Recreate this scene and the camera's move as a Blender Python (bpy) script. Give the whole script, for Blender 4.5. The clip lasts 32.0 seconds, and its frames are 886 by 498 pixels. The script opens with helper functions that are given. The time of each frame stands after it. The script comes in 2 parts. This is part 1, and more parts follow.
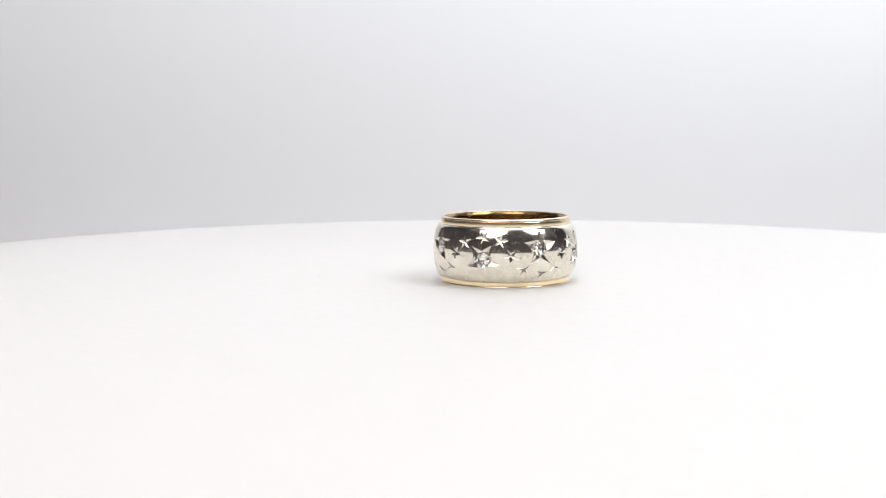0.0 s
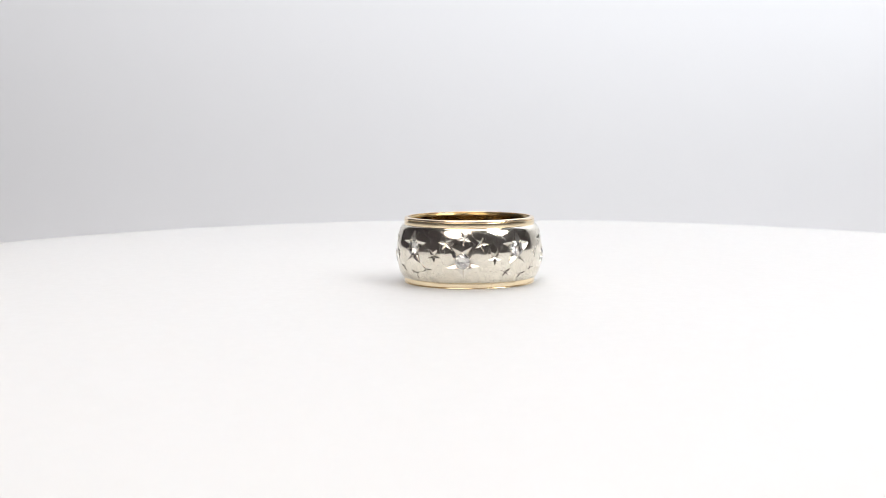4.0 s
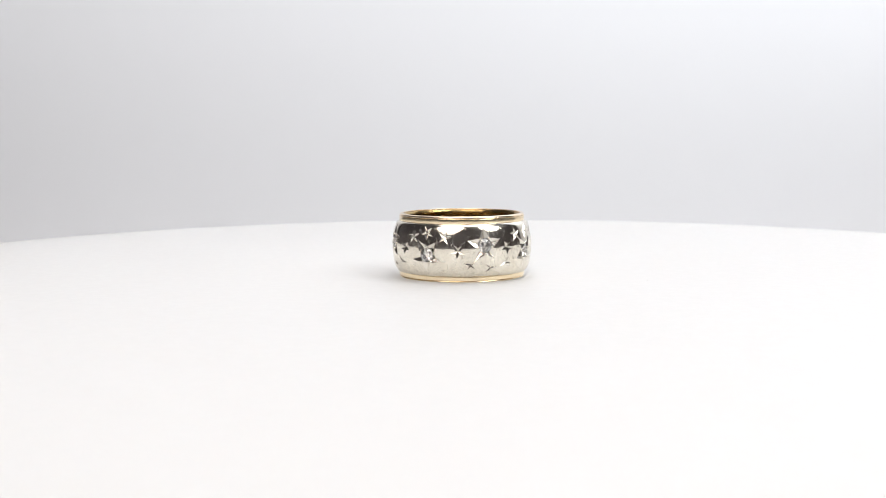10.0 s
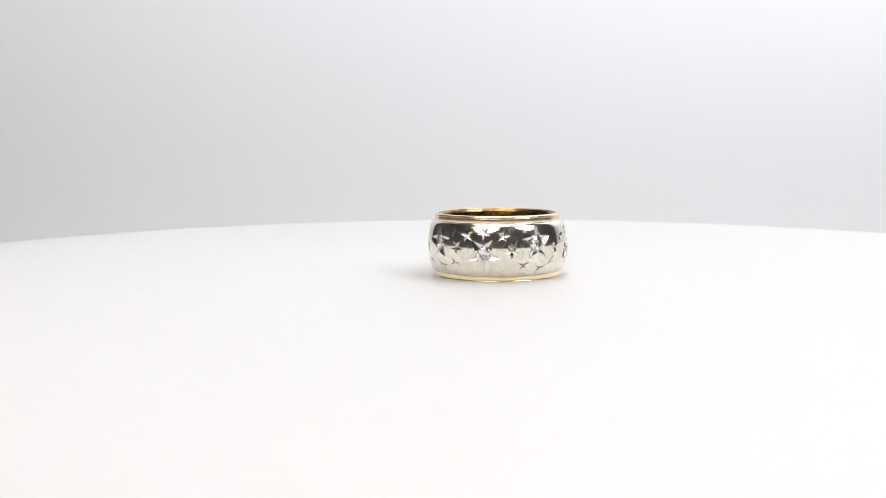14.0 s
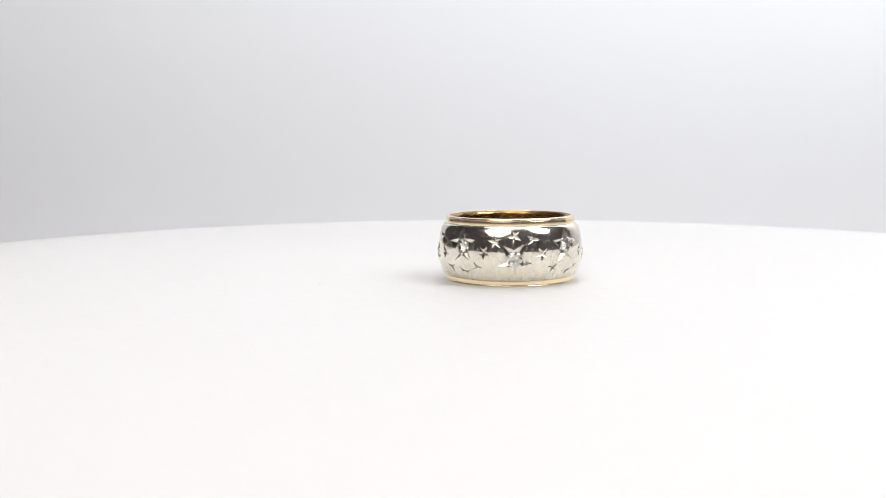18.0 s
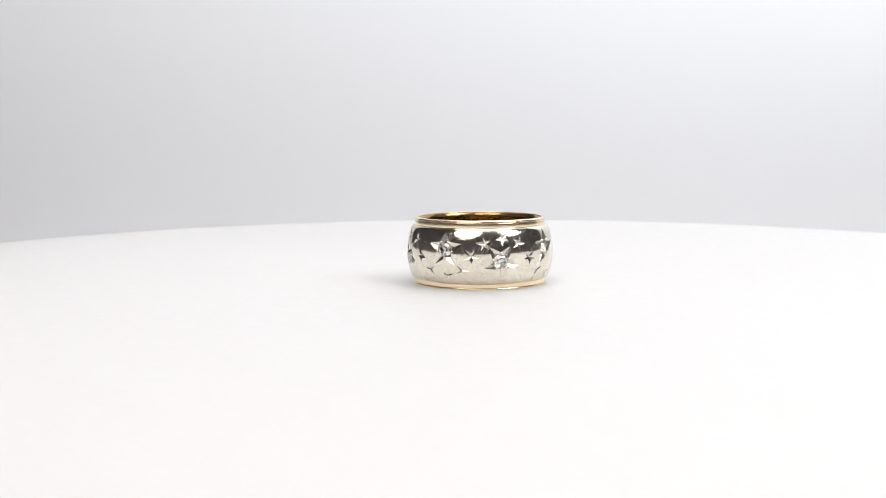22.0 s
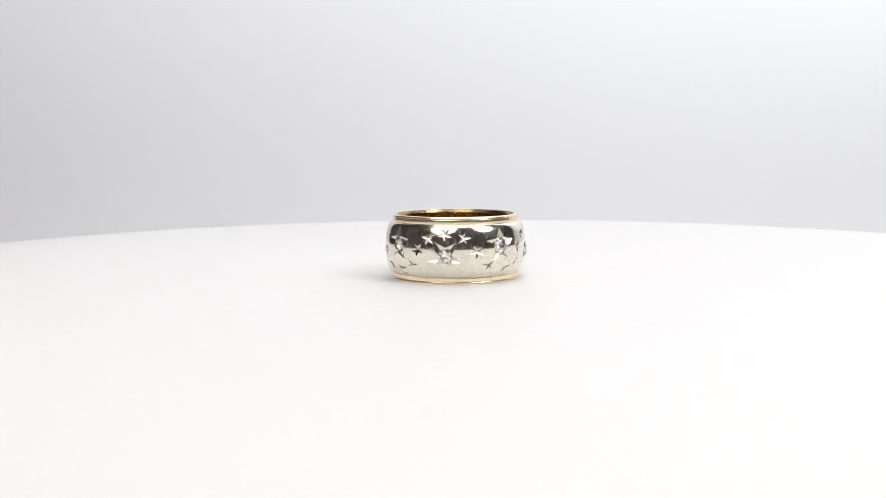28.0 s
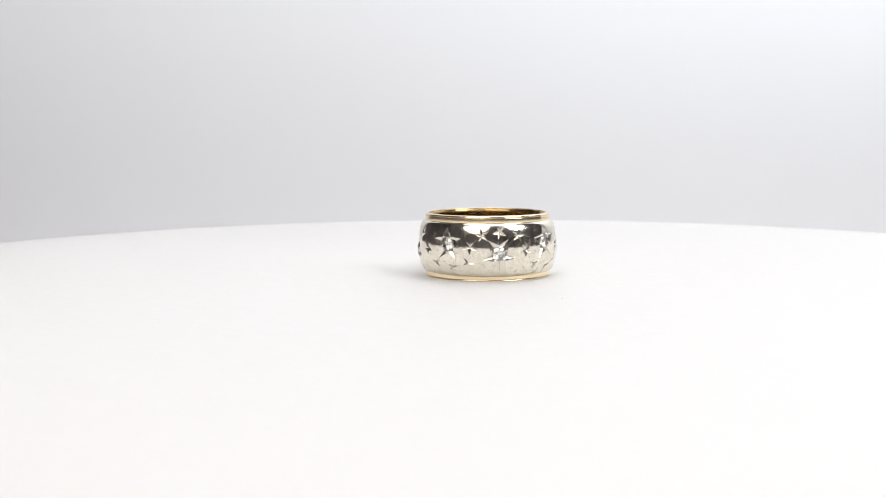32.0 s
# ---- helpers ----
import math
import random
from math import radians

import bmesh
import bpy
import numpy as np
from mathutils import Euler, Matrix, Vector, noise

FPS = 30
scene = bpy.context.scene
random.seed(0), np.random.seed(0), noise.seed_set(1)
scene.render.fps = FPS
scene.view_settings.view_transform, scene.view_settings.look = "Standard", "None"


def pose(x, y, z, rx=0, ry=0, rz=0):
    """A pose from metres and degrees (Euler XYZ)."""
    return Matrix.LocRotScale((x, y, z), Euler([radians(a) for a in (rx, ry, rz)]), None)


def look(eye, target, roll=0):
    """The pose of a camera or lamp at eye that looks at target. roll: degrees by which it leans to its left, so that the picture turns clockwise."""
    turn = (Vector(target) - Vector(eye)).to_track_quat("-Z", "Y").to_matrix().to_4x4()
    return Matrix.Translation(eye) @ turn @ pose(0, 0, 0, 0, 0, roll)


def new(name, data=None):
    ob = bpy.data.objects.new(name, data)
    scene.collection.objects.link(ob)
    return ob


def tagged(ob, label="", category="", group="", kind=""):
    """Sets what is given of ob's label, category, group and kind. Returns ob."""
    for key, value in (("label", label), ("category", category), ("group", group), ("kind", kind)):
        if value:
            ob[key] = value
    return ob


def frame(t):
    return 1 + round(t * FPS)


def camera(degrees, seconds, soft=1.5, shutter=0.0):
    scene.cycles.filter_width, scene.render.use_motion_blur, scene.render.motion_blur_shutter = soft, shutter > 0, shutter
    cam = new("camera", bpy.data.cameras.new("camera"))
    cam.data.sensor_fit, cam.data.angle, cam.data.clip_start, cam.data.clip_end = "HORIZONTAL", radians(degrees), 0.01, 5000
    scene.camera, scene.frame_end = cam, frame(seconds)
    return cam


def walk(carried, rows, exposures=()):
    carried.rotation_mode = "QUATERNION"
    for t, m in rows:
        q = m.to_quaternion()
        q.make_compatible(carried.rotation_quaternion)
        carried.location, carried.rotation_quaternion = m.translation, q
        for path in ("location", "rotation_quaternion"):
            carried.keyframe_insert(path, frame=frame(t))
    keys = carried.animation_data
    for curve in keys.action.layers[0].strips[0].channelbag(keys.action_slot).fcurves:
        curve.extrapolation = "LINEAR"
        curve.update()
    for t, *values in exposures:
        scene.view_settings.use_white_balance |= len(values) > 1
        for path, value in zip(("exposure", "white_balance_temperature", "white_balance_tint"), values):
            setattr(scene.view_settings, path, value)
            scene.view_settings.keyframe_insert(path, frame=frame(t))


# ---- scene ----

from mathutils import geometry

MM = 0.001

# ---- camera: fixed, low over the turntable ----
EYE = Vector((0.0, -0.17230, 0.02193))
YAW, PITCH = -0.03339, -0.10217
AIM = EYE + Vector((math.sin(YAW) * math.cos(PITCH), math.cos(YAW) * math.cos(PITCH), math.sin(PITCH)))
cam = camera(41.74, 32.0, soft=0.75)
walk(cam, [(0, look(EYE, AIM, -0.31)), (32.0, look(EYE, AIM, -0.31))], exposures=[(0, 0.07), (32.0, 0.07)])
cam.data.dof.use_dof, cam.data.dof.focus_distance, cam.data.dof.aperture_fstop = True, 0.162, 64.0

# ---- light: soft lamps: two on the camera's side and one overhead; a fourth, unseen, added for the backdrop ----
world = bpy.data.worlds.new("world")
scene.world = world
world.use_nodes = True
world.node_tree.nodes["Background"].inputs[0].default_value = (0.10, 0.10, 0.11, 1)
world.node_tree.nodes["Background"].inputs[1].default_value = 0.3


def soft_lamp(name, azimuth, height, away, wide, tall, power, colour):
    """A soft panel lamp, its azimuth counted from the camera's side, positive to the camera's right."""
    data = bpy.data.lights.new(name, "AREA")
    data.shape, data.size, data.size_y, data.energy, data.color = "ELLIPSE", wide, tall, power, colour
    a, e = radians(azimuth), radians(height)
    ob = new(name, data)
    eye = Vector((math.sin(a) * math.cos(e), -math.cos(a) * math.cos(e), math.sin(e))) * away
    ob.location = eye
    ob.matrix_world = look(eye, (0, 0, 0))
    return ob


soft_lamp("soft_lamp_warm", -23, 43, 0.525, 0.37, 0.42, 1.01, (1.0, 0.92, 0.885))
soft_lamp("soft_lamp_cool", 58, 42, 0.662, 0.33, 0.38, 2.33, (0.975, 0.988, 1.0))
soft_lamp("soft_lamp_top", 35, 84.7, 0.598, 0.60, 0.60, 1.83, (1.0, 0.972, 0.95))
# added fill, no known source: brightens the backdrop towards the upper right
backdrop_fill = soft_lamp("backdrop_fill", 55, 34, 0.766, 0.12, 0.12, 1.82, (0.84, 0.91, 1.0))
backdrop_fill.matrix_world = look(backdrop_fill.location, (0.155, 0.28, 0.445))
backdrop_fill.data.spread = radians(72)


# ---- materials ----
def material(name, base, metallic=0.0, roughness=0.5):
    m = bpy.data.materials.new(name)
    m.use_nodes = True
    b = m.node_tree.nodes["Principled BSDF"]
    b.inputs["Base Color"].default_value = (*base, 1)
    b.inputs["Metallic"].default_value = metallic
    b.inputs["Roughness"].default_value = roughness
    return m, m.node_tree.nodes, m.node_tree.links, b


def coords(nodes, links, scale, stretch=(1, 1, 1), turn=(0, 0, 0)):
    tc = nodes.new("ShaderNodeTexCoord")
    mp = nodes.new("ShaderNodeMapping")
    mp.inputs["Scale"].default_value = [scale * s for s in stretch]
    mp.inputs["Rotation"].default_value = [radians(a) for a in turn]
    links.new(tc.outputs["Object"], mp.inputs["Vector"])
    return mp.outputs["Vector"]


def noise_node(nodes, links, vector, scale, detail=4, rough=0.55, twist=0.0):
    n = nodes.new("ShaderNodeTexNoise")
    n.inputs["Scale"].default_value, n.inputs["Detail"].default_value, n.inputs["Roughness"].default_value = scale, detail, rough
    n.inputs["Distortion"].default_value = twist
    links.new(vector, n.inputs["Vector"])
    return n.outputs["Fac"]


def ramp(nodes, links, fac, low, high, a, b):
    r = nodes.new("ShaderNodeMapRange")
    r.inputs["From Min"].default_value, r.inputs["From Max"].default_value = low, high
    r.inputs["To Min"].default_value, r.inputs["To Max"].default_value = a, b
    links.new(fac, r.inputs["Value"])
    return r.outputs["Result"]


def mix_colour(nodes, links, fac, a, b):
    m = nodes.new("ShaderNodeMix")
    m.data_type = "RGBA"
    m.inputs["A"].default_value, m.inputs["B"].default_value = (*a, 1), (*b, 1)
    links.new(fac, m.inputs["Factor"])
    return m.outputs["Result"]


def bump(nodes, links, height, distance, strength, after=None):
    b = nodes.new("ShaderNodeBump")
    b.inputs["Distance"].default_value, b.inputs["Strength"].default_value = distance, strength
    links.new(height, b.inputs["Height"])
    if after:
        links.new(after, b.inputs["Normal"])
    return b.outputs["Normal"]


def metal(name, light, dark, rough_low, rough_high, scratch, waviness, haze=0.0, dents=0.0):
    """Polished metal with tarnish, sparse fine scratches and a faint hand-finished waviness; coordinates in mm."""
    m, nodes, links, b = material(name, light, 1.0, rough_low)
    v = coords(nodes, links, 1000.0)
    broad = noise_node(nodes, links, v, 0.55, 5, 0.6)
    links.new(mix_colour(nodes, links, ramp(nodes, links, broad, 0.35, 0.75, 0, 1), light, dark), b.inputs["Base Color"])
    fine = noise_node(nodes, links, v, 4.0, 5, 0.75)
    links.new(ramp(nodes, links, fine, 0.42, 0.72, rough_low, rough_high), b.inputs["Roughness"])
    normal = bump(nodes, links, noise_node(nodes, links, v, 0.7, 2, 0.5), 0.0001, waviness)
    for stretch, turn, size in (((0.6, 0.6, 9.0), (38, 32, 24), 3.0), ((8.0, 0.6, 0.6), (-30, 50, 70), 2.6), ((0.6, 7.0, 0.6), (62, -25, 10), 2.8)):
        line = noise_node(nodes, links, coords(nodes, links, 1000.0, stretch, turn), size, 2, 0.5)
        normal = bump(nodes, links, ramp(nodes, links, line, 0.60, 0.72, 0, 1), 0.00002, scratch, normal)
    if dents:
        nick = noise_node(nodes, links, coords(nodes, links, 1000.0, (1, 1, 1.6)), 1.5, 3, 0.6)
        normal = bump(nodes, links, ramp(nodes, links, nick, 0.64, 0.72, 1, 0), 0.00012, dents, normal)
    links.new(normal, b.inputs["Normal"])
    if haze:
        # worn polish: swirling rub marks scatter a share of the light wide
        dull = nodes.new("ShaderNodeBsdfPrincipled")
        dull.inputs["Metallic"].default_value, dull.inputs["Roughness"].default_value = 1.0, 0.31
        links.new(b.inputs["Base Color"].links[0].from_socket, dull.inputs["Base Color"])
        links.new(normal, dull.inputs["Normal"])
        share = ramp(nodes, links, noise_node(nodes, links, v, 1.1, 5, 0.75), 0.42, 0.72, haze * 0.12, haze * 1.6)
        for stretch, turn in (((0.8, 0.8, 4.0), (52, 18, 5)), ((4.0, 0.8, 0.8), (20, 60, 40)), ((0.8, 3.5, 0.8), (70, -35, 30))):
            mark = noise_node(nodes, links, coords(nodes, links, 1000.0, stretch, turn), 1.8, 6, 0.8, 1.8)
            add = nodes.new("ShaderNodeMath")
            add.operation = "ADD"
            links.new(share, add.inputs[0])
            links.new(ramp(nodes, links, mark, 0.58, 0.70, 0, haze * 7.5), add.inputs[1])
            share = add.outputs[0]
        hair = nodes.new("ShaderNodeMath")
        hair.operation = "ADD"
        links.new(share, hair.inputs[0])
        links.new(ramp(nodes, links, noise_node(nodes, links, coords(nodes, links, 1000.0, (1, 1, 2.0), (30, 40, 0)), 5.0, 3, 0.6, 0.8), 0.56, 0.68, 0, haze * 2.0), hair.inputs[1])
        share = hair.outputs[0]
        # hairline scratches: thin level lines of stretched noise, broken up in patches
        for stretch, turn, size, patch in (((0.5, 0.5, 2.2), (40, 25, 15), 0.9, 0.7), ((2.4, 0.5, 0.5), (-25, 48, 65), 0.8, 0.9), ((0.5, 2.0, 0.5), (58, -22, 12), 1.0, 0.8)):
            level = noise_node(nodes, links, coords(nodes, links, 1000.0, stretch, turn), size, 2, 0.4, 0.5)
            off = nodes.new("ShaderNodeMath")
            off.operation, off.inputs[1].default_value, off.inputs[2].default_value = "COMPARE", 0.5, 0.010
            links.new(level, off.inputs[0])
            gate = nodes.new("ShaderNodeMath")
            gate.operation = "MULTIPLY_ADD"
            links.new(off.outputs[0], gate.inputs[0])
            links.new(ramp(nodes, links, noise_node(nodes, links, v, patch, 3, 0.6), 0.48, 0.60, 0, haze * 6.0), gate.inputs[1])
            links.new(share, gate.inputs[2])
            share = gate.outputs[0]
        mix = nodes.new("ShaderNodeMixShader")
        links.new(share, mix.inputs[0])
        links.new(b.outputs[0], mix.inputs[1])
        links.new(dull.outputs[0], mix.inputs[2])
        links.new(mix.outputs[0], nodes["Material Output"].inputs["Surface"])
    return m


SILVER = metal("white_gold_polished", (0.875, 0.822, 0.715), (0.81, 0.755, 0.645), 0.02, 0.09, 0.06, 0.13, 0.095)
CUT = metal("white_gold_cut", (0.85, 0.81, 0.73), (0.75, 0.71, 0.62), 0.08, 0.22, 0.2, 0.05)
SEAT_METAL = metal("white_gold_matt", (0.90, 0.87, 0.81), (0.82, 0.79, 0.72), 0.30, 0.45, 0.1, 0.05)
GOLD = metal("yellow_gold", (0.96, 0.79, 0.59), (0.91, 0.71, 0.48), 0.02, 0.07, 0.2, 0.30, dents=0.6)
GOLD_BRUSHED = metal("yellow_gold_brushed", (0.985, 0.83, 0.575), (0.96, 0.78, 0.51), 0.15, 0.19, 0.0, 0.10, dents=0.15)
# worn gold, its colour darkened to carry the dark reflections inside the ring
GOLD_INNER_SHADED = metal("yellow_gold_worn_shaded", (0.51, 0.352, 0.15), (0.36, 0.24, 0.09), 0.06, 0.16, 0.4, 0.25)

DIAMOND, _, _, db = material("diamond", (1.0, 0.965, 0.90), 0.0, 0.0)
db.inputs["Transmission Weight"].default_value = 1.0
db.inputs["IOR"].default_value = 2.42


def paint(name, light, dark, roughness, scale, relief, shine=0.25):
    m, nodes, links, b = material(name, light, 0.0, roughness)
    v = coords(nodes, links, scale)
    links.new(mix_colour(nodes, links, noise_node(nodes, links, v, 1.0, 5, 0.6), light, dark), b.inputs["Base Color"])
    fine = noise_node(nodes, links, v, 24.0, 4, 0.6)
    links.new(ramp(nodes, links, fine, 0.3, 0.7, roughness - 0.06, roughness + 0.06), b.inputs["Roughness"])
    links.new(bump(nodes, links, fine, relief, 0.3), b.inputs["Normal"])
    b.inputs["Specular IOR Level"].default_value = shine
    return m


PLATTER = paint("white_platter", (0.668, 0.664, 0.653), (0.664, 0.660, 0.649), 0.46, 30, 0.000002, 0.06)
PLASTIC = paint("white_plastic", (0.75, 0.75, 0.74), (0.72, 0.72, 0.71), 0.4, 30, 0.00002)
PAPER = paint("backdrop_paper", (0.87, 0.87, 0.875), (0.85, 0.85, 0.86), 0.85, 12, 0.0001)
# translucent acrylic: light spreads a few millimetres under the surface
pb = PLATTER.node_tree.nodes["Principled BSDF"]
pb.inputs["Subsurface Weight"].default_value = 1.0
pb.inputs["Subsurface Radius"].default_value = (1.0, 0.97, 0.94)
pb.inputs["Subsurface Scale"].default_value = 0.018
CEILING = paint("pale_ceiling", (0.78, 0.77, 0.77), (0.74, 0.73, 0.73), 0.9, 2, 0.0005)
WALL = paint("pale_wall", (0.62, 0.57, 0.60), (0.55, 0.505, 0.53), 0.9, 2, 0.0005)
TABLE = paint("dark_table", (0.10, 0.097, 0.098), (0.08, 0.078, 0.08), 0.6, 8, 0.0001)
DUST = paint("grey_dust", (0.76, 0.75, 0.72), (0.68, 0.67, 0.65), 0.9, 3000, 0.00001)


# ---- mesh helpers ----
def part(name, bm, mat, parent=None, label="", smooth=False):
    me = bpy.data.meshes.new(name)
    bm.to_mesh(me)
    bm.free()
    return mesh_part(name, me, mat, parent, label, smooth)


def mesh_part(name, me, mat, parent=None, label="", smooth=False):
    if not me.materials:
        me.materials.append(mat)
    if smooth:
        me.polygons.foreach_set("use_smooth", [True] * len(me.polygons))
    ob = new(name, me)
    ob.parent = parent
    return tagged(ob, label)


def lathe(profile, steps=256, start=0.0, sweep=360.0, closed=True):
    """Turns a closed profile of (r, z) round the z axis."""
    bm = bmesh.new()
    whole = sweep >= 360
    count = steps if whole else steps + 1
    rings = []
    for i in range(count):
        a = radians(start + sweep * i / steps)
        rings.append([bm.verts.new((r * math.cos(a), r * math.sin(a), z)) for r, z in profile])
    n = len(profile)
    for i in range(steps):
        p, q = rings[i], rings[(i + 1) % count]
        for j in range(n if closed else n - 1):
            k = (j + 1) % n
            bm.faces.new((p[j], q[j], q[k], p[k]))
    if not whole and closed:
        bm.faces.new(rings[0])
        bm.faces.new(list(reversed(rings[-1])))
    bmesh.ops.recalc_face_normals(bm, faces=bm.faces)
    return bm


def sharp(ob, degrees=35):
    """Smooth shading with hard edges past an angle."""
    me = ob.data
    me.polygons.foreach_set("use_smooth", [True] * len(me.polygons))
    me.set_sharp_from_angle(angle=radians(degrees))
    return ob


def box(bm, x0, x1, y0, y1, z0, z1):
    bmesh.ops.create_cube(bm, size=1, matrix=Matrix.LocRotScale(
        ((x0 + x1) / 2, (y0 + y1) / 2, (z0 + z1) / 2), None, (x1 - x0, y1 - y0, z1 - z0)))
    return bm


def rounded(points, radius, steps=4):
    """A closed profile with its corners rounded."""
    out, n = [], len(points)
    for i in range(n):
        p, a, b = Vector(points[i]), Vector(points[i - 1]), Vector(points[(i + 1) % n])
        r = min(radius, (a - p).length * 0.45, (b - p).length * 0.45)
        u, v = p + (a - p).normalized() * r, p + (b - p).normalized() * r
        for k in range(steps + 1):
            t = k / steps
            out.append(tuple(u * (1 - t) ** 2 + p * 2 * t * (1 - t) + v * t * t))
    return out


# ---- the place: room, table, backdrop ----
FLOOR, TOP = -0.805, -0.055
ROOM = 1.6
tagged(part("floor", box(bmesh.new(), -ROOM, ROOM, -ROOM, ROOM, FLOOR - 0.05, FLOOR), WALL), "pale grey floor of the room", kind="structure")
tagged(part("ceiling", box(bmesh.new(), -ROOM, ROOM, -ROOM, ROOM, 1.7, 1.75), CEILING), "pale ceiling of the room", kind="structure")
for name, x0, x1, y0, y1 in (("wall_north", -ROOM, ROOM, ROOM, ROOM + 0.1), ("wall_south", -ROOM, ROOM, -ROOM - 0.1, -ROOM),
                             ("wall_east", ROOM, ROOM + 0.1, -ROOM, ROOM), ("wall_west", -ROOM - 0.1, -ROOM, -ROOM, ROOM)):
    tagged(part(name, box(bmesh.new(), x0, x1, y0, y1, FLOOR, 1.7), WALL), "plain pale grey wall of the room", kind="structure")


def work_table():
    t = tagged(new("work_table"), "plain dark grey table under the turntable", "table")
    t.location = (0, 0.1, FLOOR)
    h = TOP - FLOOR
    bm = box(bmesh.new(), -1.2, 1.2, -0.62, 0.62, h - 0.03, h)
    bmesh.ops.bevel(bm, geom=bm.edges[:], offset=0.003, segments=2, affect="EDGES")
    part("tabletop", bm, TABLE, t)
    for x in (-1.13, 1.13):
        for y in (-0.55, 0.55):
            part("leg", box(bmesh.new(), x - 0.025, x + 0.025, y - 0.025, y + 0.025, 0, h - 0.03), TABLE, t)


work_table()


def backdrop():
    """A wide sheet of white paper that lies on the table and sweeps up behind the turntable."""
    y0, y1, fillet, top, thick, sides = 0.23, 0.28, 0.02, 0.70, 0.0015, (-0.25, 0.60)
    inner, outer = [(y0, TOP + thick)], [(y0, TOP)]
    for k in range(17):
        a = radians(90 * k / 16)
        inner.append((y1 - fillet + fillet * math.sin(a), TOP + thick + fillet * (1 - math.cos(a))))
        outer.append((y1 - fillet + (fillet + thick) * math.sin(a), TOP + thick + fillet - (fillet + thick) * math.cos(a)))
    inner.append((y1, top))
    outer.append((y1 + thick, top))
    bm = bmesh.new()
    ends = []
    for x in sides:
        ends.append([[bm.verts.new((x, y, z)) for y, z in line] for line in (inner, outer)])
    (a, b), (c, d) = ends
    n = len(inner)
    for k in range(n - 1):
        for quad in ((a[k], a[k + 1], c[k + 1], c[k]), (b[k], d[k], d[k + 1], b[k + 1]), (a[k], b[k], b[k + 1], a[k + 1]), (c[k], c[k + 1], d[k + 1], d[k])):
            bm.faces.new(quad)
    bm.faces.new((a[0], c[0], d[0], b[0]))
    bm.faces.new((a[-1], b[-1], d[-1], c[-1]))
    bmesh.ops.recalc_face_normals(bm, faces=bm.faces)
    sheet = sharp(part("backdrop", bm, PAPER), 40)
    tagged(sheet, "seamless white paper backdrop sweeping up behind the turntable", "backdrop", kind="structure")


backdrop()


# ---- the turntable ----
def turntable():
    t = tagged(new("turntable"), "round matt white display turntable, slowly turning", "turntable")
    t.location = (0, 0, TOP)
    sharp(part("base", lathe(rounded([(0.02, 0.0005), (0.082, 0.0005), (0.086, 0.042), (0.02, 0.042)], 0.003), 96), PLASTIC, t, "white plastic base"))
    bm = lathe(rounded([(0.0005, 0.043), (0.1106, 0.043), (0.1118, 0.0442), (0.1118, 0.0542), (0.1110, 0.055), (0.0005, 0.055)], 0.0008), 512)
    bm.verts.ensure_lookup_table()
    bmesh.ops.holes_fill(bm, edges=[e for e in bm.edges if e.is_boundary], sides=0)
    me = bpy.data.meshes.new("platter")
    bm.to_mesh(me)
    bm.free()
    platter = sharp(mesh_part("platter", me, PLATTER, t, "smooth white platter"))
    a = radians(178.3)
    bm = bmesh.new()
    bmesh.ops.create_icosphere(bm, subdivisions=2, radius=0.00017, matrix=pose(0.02444 * math.cos(a), 0.02444 * math.sin(a), 0.05502) @ Matrix.Diagonal((1, 0.6, 0.2, 1)))
    part("speck", bm, DUST, platter, "tiny grey speck of dust")
    return platter


platter = turntable()


# ---- the ring ----
# mm: widest height, heights above and below it, edge radius and swell of the white band
ZC, ABOVE, BELOW, R_EDGE, BULGE = 4.58, 3.88, 3.78, 9.42, 1.08


def dome(theta, z):
    """The place (mm) and outward normal on the white band's domed face."""
    half = ABOVE if z > ZC else BELOW
    s = max(-1.0, min(1.0, (z - ZC) / half))
    k = math.sqrt(max(1e-6, 1 - s * s))
    r, slope = R_EDGE + BULGE * k, -BULGE * s / k / half
    n = Vector((math.cos(theta), math.sin(theta), -slope)).normalized()
    return Vector((r * math.cos(theta), r * math.sin(theta), z)), n


def star_outline(outer, inner, turn, pieces, uneven):
    """Outline of a five-pointed star in the plane, its sides cut into pieces; angle 0 of turn points up."""
    corners = []
    for k in range(10):
        a = radians(90 + turn + 36 * k)
        r = outer * (1 + uneven * random.uniform(-1, 1)) if k % 2 == 0 else inner
        corners.append(Vector((r * math.cos(a), r * math.sin(a))))
    out = []
    for k in range(10):
        p, q = corners[k], corners[(k + 1) % 10]
        out += [p.lerp(q, i / pieces) for i in range(pieces)]
    return out


# angle round the ring (degrees) and height (mm) of each engraved star
LOW = ((251.2, 3.98), (340.7, 3.97), (70.1, 3.96), (162.1, 4.10))
HIGH = ((296.7, 5.60), (25.5, 5.55), (117.9, 5.42), (206.7, 5.62))
CROWN = ((251.0, 7.13), (342.2, 7.15), (70.3, 7.14), (162.3, 7.20))
SIDE_A = ((236.2, 6.38), (327.6, 6.42), (57.0, 6.58), (148.2, 6.80))
SIDE_B = ((265.8, 6.66), (355.2, 6.38), (86.0, 6.60), (178.1, 6.72))
MID_A = ((226.8, 4.84), (317.9, 4.71), (47.1, 4.89), (138.4, 5.02))
MID_B = ((273.3, 4.58), (5.6, 4.46), (96.1, 4.62), (184.8, 4.52))
FOOT_A = ((283.0, 2.78), (14.9, 2.54), (106.1, 2.74), (194.3, 2.60))
FOOT_B = ((298.9, 2.10), (30.2, 2.06), (123.2, 2.24), (209.4, 2.06))
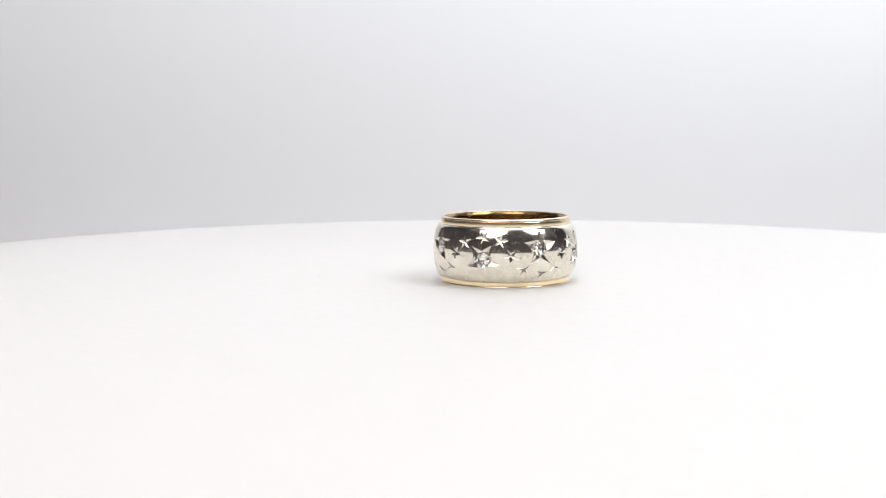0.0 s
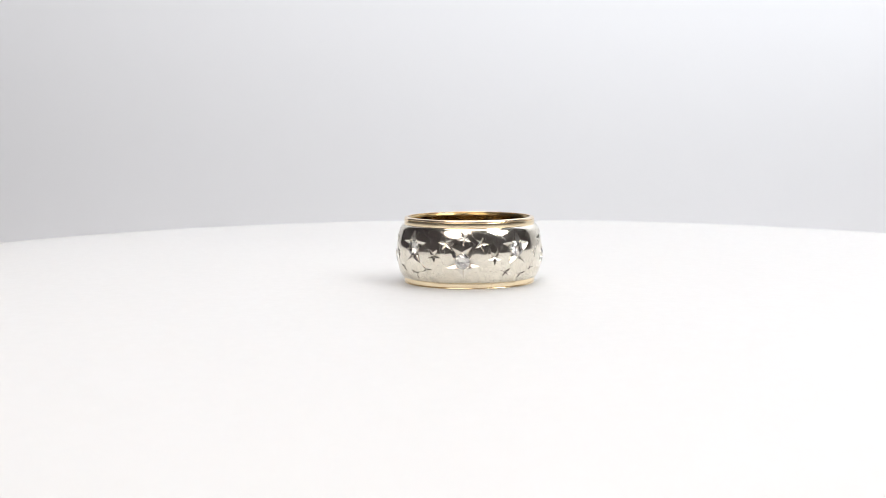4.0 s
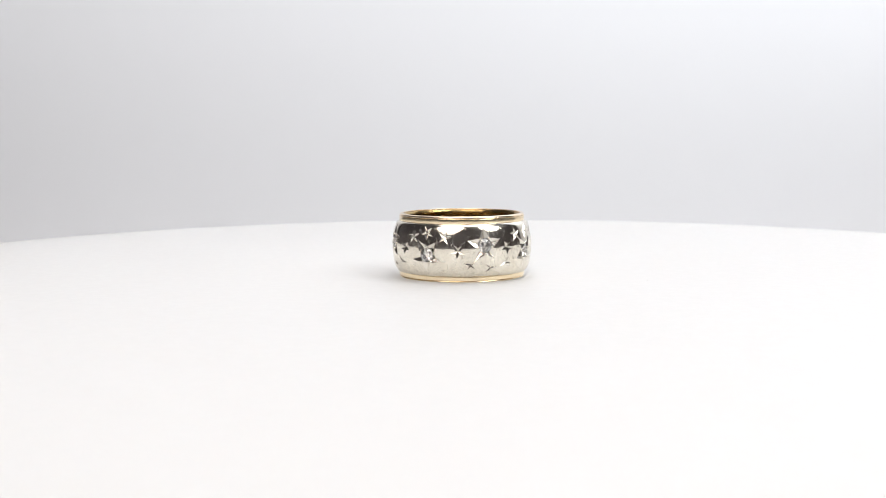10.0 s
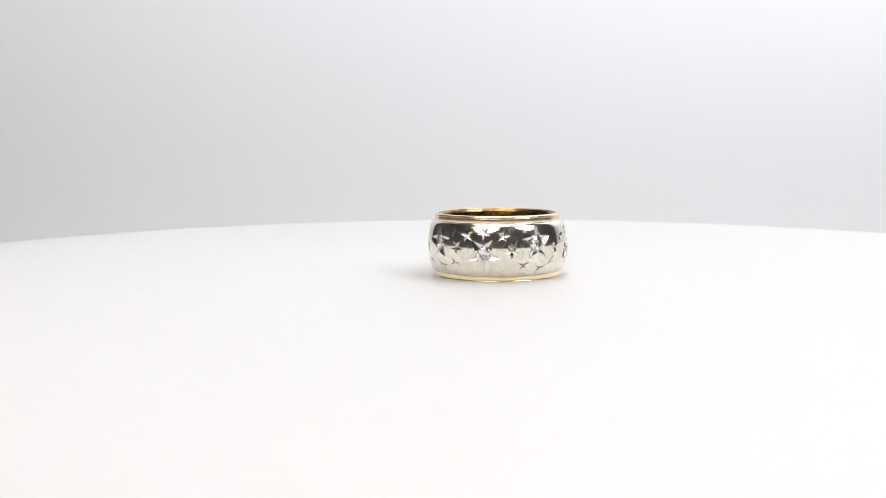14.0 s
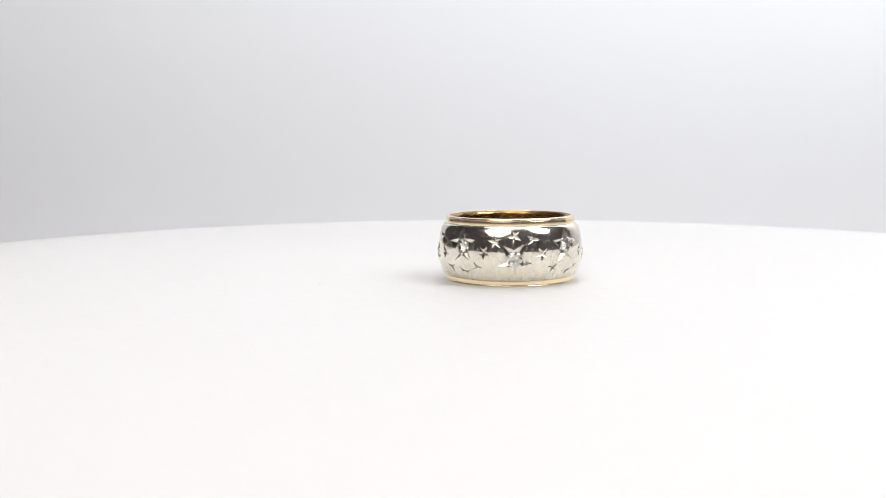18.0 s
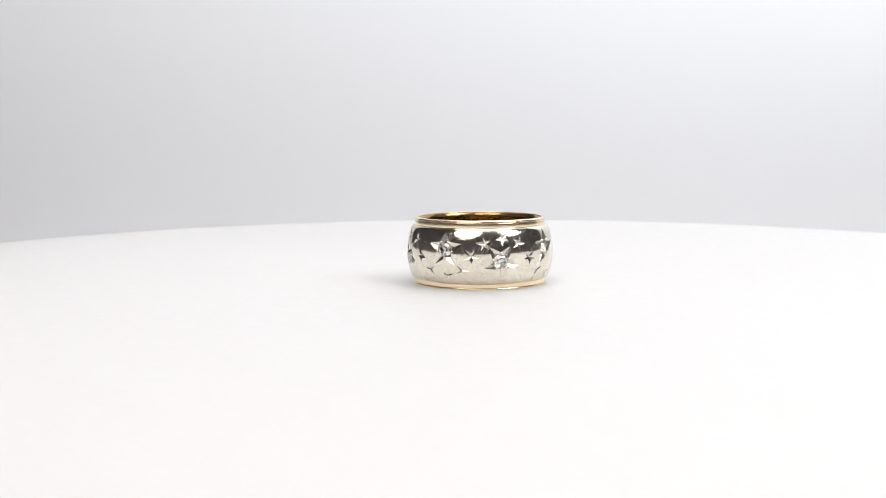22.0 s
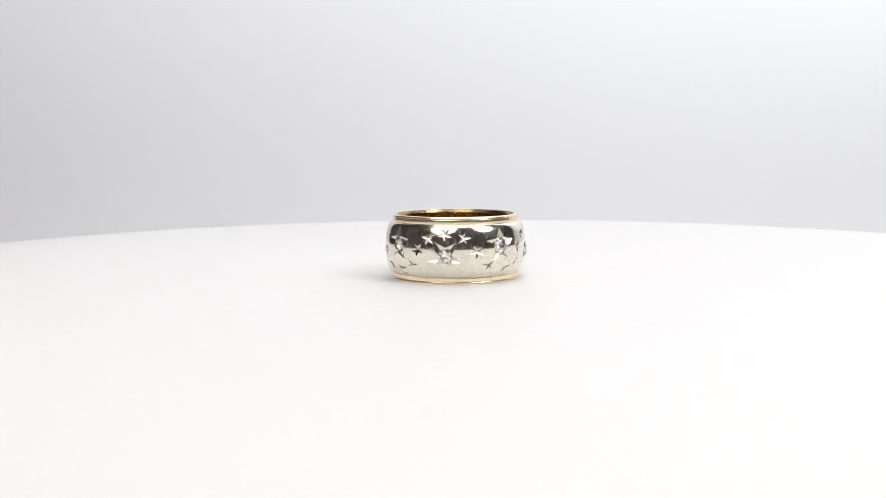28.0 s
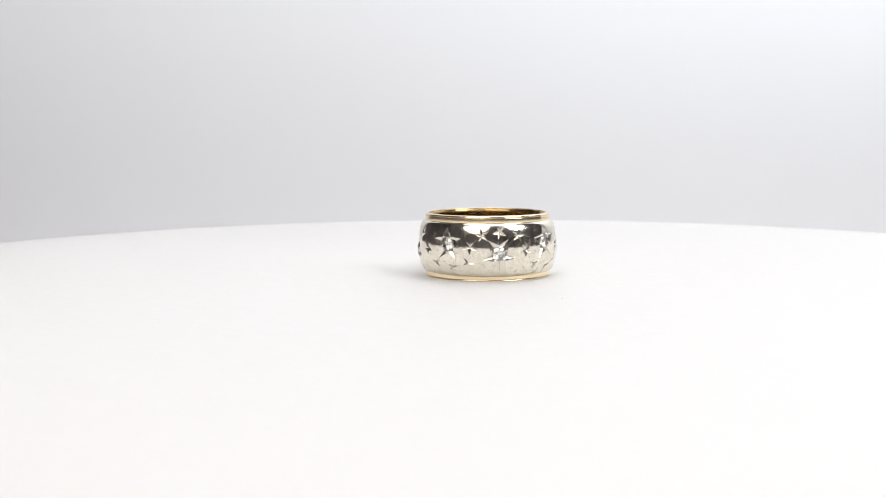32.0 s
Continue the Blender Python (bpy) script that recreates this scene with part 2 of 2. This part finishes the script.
FOOT_C = ((310.8, 2.79), (42.0, 2.82), (137.0, 2.85), (221.7, 2.86))
# set, tip radius, notch radius, turn, depth, label
SETS = ((LOW, 2.50, 1.30, 180, 0.60, "large engraved star set with a round diamond"),
        (HIGH, 2.56, 1.30, 0, 0.60, "large engraved star set with a round diamond"),
        (CROWN, 1.08, 0.44, 172, 0.24, ""), (SIDE_A, 1.10, 0.42, 6, 0.24, ""), (SIDE_B, 1.08, 0.42, -18, 0.24, ""),
        (MID_A, 1.06, 0.46, 180, 0.26, ""), (MID_B, 1.06, 0.46, 178, 0.26, ""),
        (FOOT_A, 1.02, 0.30, 8, 0.10, ""), (FOOT_B, 1.00, 0.30, -10, 0.10, ""), (FOOT_C, 1.00, 0.28, -24, 0.10, ""))
R_ARC = 10.3      # mm, to turn arc length into angle
SEAT = 1.10       # mm, radius of a diamond's seat


def on_star(theta, z, p):
    return dome(theta + p.x / R_ARC, z + p.y)


def brilliant():
    """An old round brilliant cut, its girdle in the plane z = 0; mm."""
    bm = bmesh.new()
    table = [bm.verts.new((0.56 * math.cos(a), 0.56 * math.sin(a), 0.30)) for a in (radians(45 * k + 22.5) for k in range(8))]
    crown = [bm.verts.new((0.80 * math.cos(a), 0.80 * math.sin(a), 0.16)) for a in (radians(45 * k) for k in range(8))]
    girdle = [bm.verts.new((0.99 * math.cos(a), 0.99 * math.sin(a), 0.01)) for a in (radians(22.5 * k) for k in range(16))]
    lower = [bm.verts.new((0.55 * math.cos(a), 0.55 * math.sin(a), -0.385)) for a in (radians(45 * k) for k in range(8))]
    tip = bm.verts.new((0, 0, -0.86))
    bm.faces.new(table)
    for k in range(8):
        n = (k + 1) % 8
        bm.faces.new((crown[k], table[k], table[k - 1]))
        bm.faces.new((crown[k], girdle[2 * k + 1], crown[n], table[k]))
        bm.faces.new((crown[k], girdle[2 * k], girdle[2 * k + 1]))
        bm.faces.new((crown[n], girdle[2 * k + 1], girdle[(2 * k + 2) % 16]))
        bm.faces.new((lower[k], girdle[2 * k + 1], girdle[2 * k]))
        bm.faces.new((lower[n], girdle[(2 * k + 2) % 16], girdle[2 * k + 1]))
        bm.faces.new((lower[k], lower[n], girdle[2 * k + 1]))
        bm.faces.new((lower[k], tip, lower[n]))
    for v in crown + lower + [tip]:          # hand-cut facets are not quite even
        v.co += Vector((random.uniform(-0.04, 0.04), random.uniform(-0.04, 0.04), random.uniform(-0.03, 0.03)))
    bmesh.ops.triangulate(bm, faces=[f for f in bm.faces if len(f.verts) == 4])
    bmesh.ops.recalc_face_normals(bm, faces=bm.faces)
    me = bpy.data.meshes.new("diamond")
    bmesh.ops.scale(bm, vec=(1.08 * MM, 1.08 * MM, MM), verts=bm.verts)
    bm.to_mesh(me)
    bm.free()
    me.materials.append(DIAMOND)
    return me


def bead_mesh():
    bm = bmesh.new()
    bmesh.ops.create_icosphere(bm, subdivisions=2, radius=0.2 * MM)
    me = bpy.data.meshes.new("bead")
    bm.to_mesh(me)
    bm.free()
    me.materials.append(CUT)
    return me


def inside(p, poly):
    hit = False
    for i in range(len(poly)):
        a, b = poly[i - 1], poly[i]
        if (a.y > p.y) != (b.y > p.y) and p.x < (b.x - a.x) * (p.y - a.y) / (b.y - a.y) + a.x:
            hit = not hit
    return hit


def wedding_ring():
    ring = tagged(new("ring"), "wide domed white gold ring with gold rims and diamond-set stars", "ring")
    stars = []
    for places, tip, notch, turn, depth, label in SETS:
        for deg, z in places:
            big = tip > 2
            out = star_outline(tip, notch, turn + random.uniform(-5, 5), 6 if big else 3, 0.05)
            stars.append((radians(deg), z, out, tip, depth, label, big))

    # the white band: its face is cut open where the stars are engraved
    flat, edges, keys = [], [], []

    def flatten(theta, z):
        rho = 20 + z
        return Vector((rho * math.cos(theta), rho * math.sin(theta)))

    rows, columns = 44, 320
    for j in range(rows + 1):
        s = math.sin(math.pi * (j / rows - 0.5))
        z = ZC + (ABOVE if s > 0 else BELOW) * s
        for i in range(columns):
            theta = 2 * math.pi * (i + 0.5 * (j % 2)) / columns
            skip = False
            for (t, zs, out, tip, _, _, _) in stars:
                d = (theta - t + math.pi) % (2 * math.pi) - math.pi
                p = Vector((d * R_ARC, z - zs))
                if p.length < tip * 1.05 and inside(p * 0.97, out):
                    skip = True
                    break
            if not skip:
                flat.append(flatten(theta, z))
                keys.append((theta, z))
    holes = []
    for theta, z, out, tip, depth, label, big in stars:
        first = len(flat)
        for p in out:
            keys.append((theta + p.x / R_ARC, z + p.y))
            flat.append(flatten(*keys[-1]))
        n = len(out)
        edges += [(first + k, first + (k + 1) % n) for k in range(n)]
        holes.append((theta, z, out, tip))
    verts, _, faces, came, _, _ = geometry.delaunay_2d_cdt(flat, edges, [], 0, 1e-6)
    pos, nor = [], []
    for k, v in enumerate(verts):
        src_key = keys[came[k][0]] if came[k] else (math.atan2(v.y, v.x), v.length - 20)
        p, n = dome(*src_key)
        pos.append(p * MM)
        nor.append(n)
    low_rho = 20 + ZC - BELOW + 0.001
    kept = []
    for f in faces:
        if all(verts[i].length < low_rho for i in f):
            continue
        c = sum((verts[i] for i in f), Vector((0, 0))) / len(f)
        theta, z = math.atan2(c.y, c.x), c.length - 20
        cut = False
        for t, zs, out, tip in holes:
            d = (theta - t + math.pi) % (2 * math.pi) - math.pi
            p = Vector((d * R_ARC, z - zs))
            if p.length < tip * 1.1 and inside(p, out):
                cut = True
                break
        if not cut:
            kept.append(tuple(reversed(f)))
    me = bpy.data.meshes.new("band")
    me.from_pydata(pos, [], kept)
    me.polygons.foreach_set("use_smooth", [True] * len(me.polygons))
    me.normals_split_custom_set_from_vertices(nor)
    band = mesh_part("band", me, SILVER, ring, "domed polished white gold band, finely scratched")

    # engraved stars, their diamonds and beads
    stone, bead = brilliant(), bead_mesh()
    for theta, z, out, tip, depth, label, big in stars:
        bm = bmesh.new()
        n = len(out)
        rim = []
        for p in out:
            q, m = on_star(theta, z, p)
            rim.append(bm.verts.new(q * MM))
        centre, normal = dome(theta, z)
        if big:
            step = n // 10
            ring_in, ring_deep = [], []
            for k, p in enumerate(out):
                s = abs(((k / step) % 2) - 1)          # 1 at a tip, 0 at a notch
                u = p.normalized() * SEAT
                q, m = on_star(theta, z, u)
                ring_in.append(bm.verts.new((q - m * (0.04 + depth * (1 - SEAT / tip) * s)) * MM))
                q, m = on_star(theta, z, u * 0.96)
                ring_deep.append(bm.verts.new((q - m * 0.5) * MM))
            hub = bm.verts.new((centre - normal * 1.15) * MM)
            for k in range(n):
                j = (k + 1) % n
                bm.faces.new((rim[k], rim[j], ring_in[j], ring_in[k]))
                for face in (bm.faces.new((ring_in[k], ring_in[j], ring_deep[j], ring_deep[k])), bm.faces.new((ring_deep[k], ring_deep[j], hub))):
                    face.material_index = 1
        else:
            hub = bm.verts.new((centre - normal * depth) * MM)
            for k in range(n):
                bm.faces.new((rim[k], rim[(k + 1) % n], hub))
        star = part("star", bm, CUT, ring, label or "small engraved star")
        star.data.materials.append(SEAT_METAL)
        if big:
            up = Vector((0, 0, 1))
            side = up.cross(normal).normalized()
            rise = normal.cross(side)
            frame_of = Matrix((side, rise, normal)).transposed().to_4x4()
            gem = mesh_part("diamond", stone, DIAMOND, star, "clear round faceted diamond")
            gem.matrix_basis = Matrix.Translation((centre - normal * 0.12) * MM) @ frame_of @ pose(0, 0, 0, random.uniform(-4, 4), random.uniform(-4, 4), random.uniform(0, 45))
            for k in range(5):
                p = out[(2 * k + 1) * (n // 10)].normalized() * 1.15
                q, m = on_star(theta, z, p)
                b = mesh_part("bead", bead, CUT, star, smooth=True)
                b.matrix_basis = Matrix.Translation((q - m * 0.04) * MM)

    # yellow gold rims and lining; wave: the unevenness of hand polish, mm
    def gold(name, profile, radius, label, mat=GOLD, wave=0.0):
        bm = lathe([(r * MM, z * MM) for r, z in rounded(profile, radius)], 288)
        for v in bm.verts if wave else ():
            a = math.atan2(v.co.y, v.co.x)
            swell = math.sin(9 * a + 0.4) + 0.7 * math.sin(14 * a + 2.0) + 0.6 * math.sin(23 * a + 4.1)
            dip = math.sin(11 * a + 1.3) + 0.8 * math.sin(19 * a + 0.2)
            f = 1 + wave * MM * swell / math.hypot(v.co.x, v.co.y)
            v.co = (v.co.x * f, v.co.y * f, v.co.z + (0.6 * wave * MM * dip if v.co.z > 0.0088 else 0))
        return sharp(part(name, bm, mat, ring, label), 50)

    gold("upper_collar", [(8.88, 8.38), (9.42, 8.38), (9.42, 9.10), (9.34, 9.16), (8.88, 9.16)], 0.05, "satin yellow gold collar", GOLD_BRUSHED)
    gold("upper_rim", [(8.83, 9.165), (9.35, 9.165), (9.41, 9.22), (9.40, 9.31), (9.34, 9.43), (9.20, 9.52), (9.02, 9.54), (8.83, 9.50)], 0.06, "polished yellow gold upper rim", wave=0.012)
    gold("lower_collar", [(8.88, 0.20), (9.40, 0.20), (9.47, 0.26), (9.46, 0.87), (8.88, 0.87)], 0.05, "satin yellow gold collar", GOLD_BRUSHED)
    gold("lower_rim", [(8.85, 0.0), (9.38, 0.0), (9.42, 0.08), (9.36, 0.195), (8.85, 0.195)], 0.06, "satin yellow gold foot rim", GOLD_BRUSHED)
    gold("lining", [(8.60, 0.40), (8.80, 0.10), (8.82, 0.5), (8.82, 9.0), (8.80, 9.44), (8.60, 9.05)], 0.14, "worn yellow gold lining, its colour darkened for the shade inside", GOLD_INNER_SHADED, wave=0.022)
    return ring


ring = wedding_ring()

# ---- what moves: the platter turns, and carries the ring round its axis ----
RATE = 18.841          # degrees a second, clockwise from above
ORBIT, PHASE = 0.004408, -38.66


def motions():
    turning, riding = [], []
    for k in range(321):
        t = k / 10
        a = -RATE * t
        turning.append((t, pose(0, 0, 0, 0, 0, a)))
        w = radians(PHASE + a)
        riding.append((t, pose(ORBIT * math.cos(w), ORBIT * math.sin(w), 0, 0, 0, a)))
    walk(platter, turning)
    walk(ring, riding)


motions()
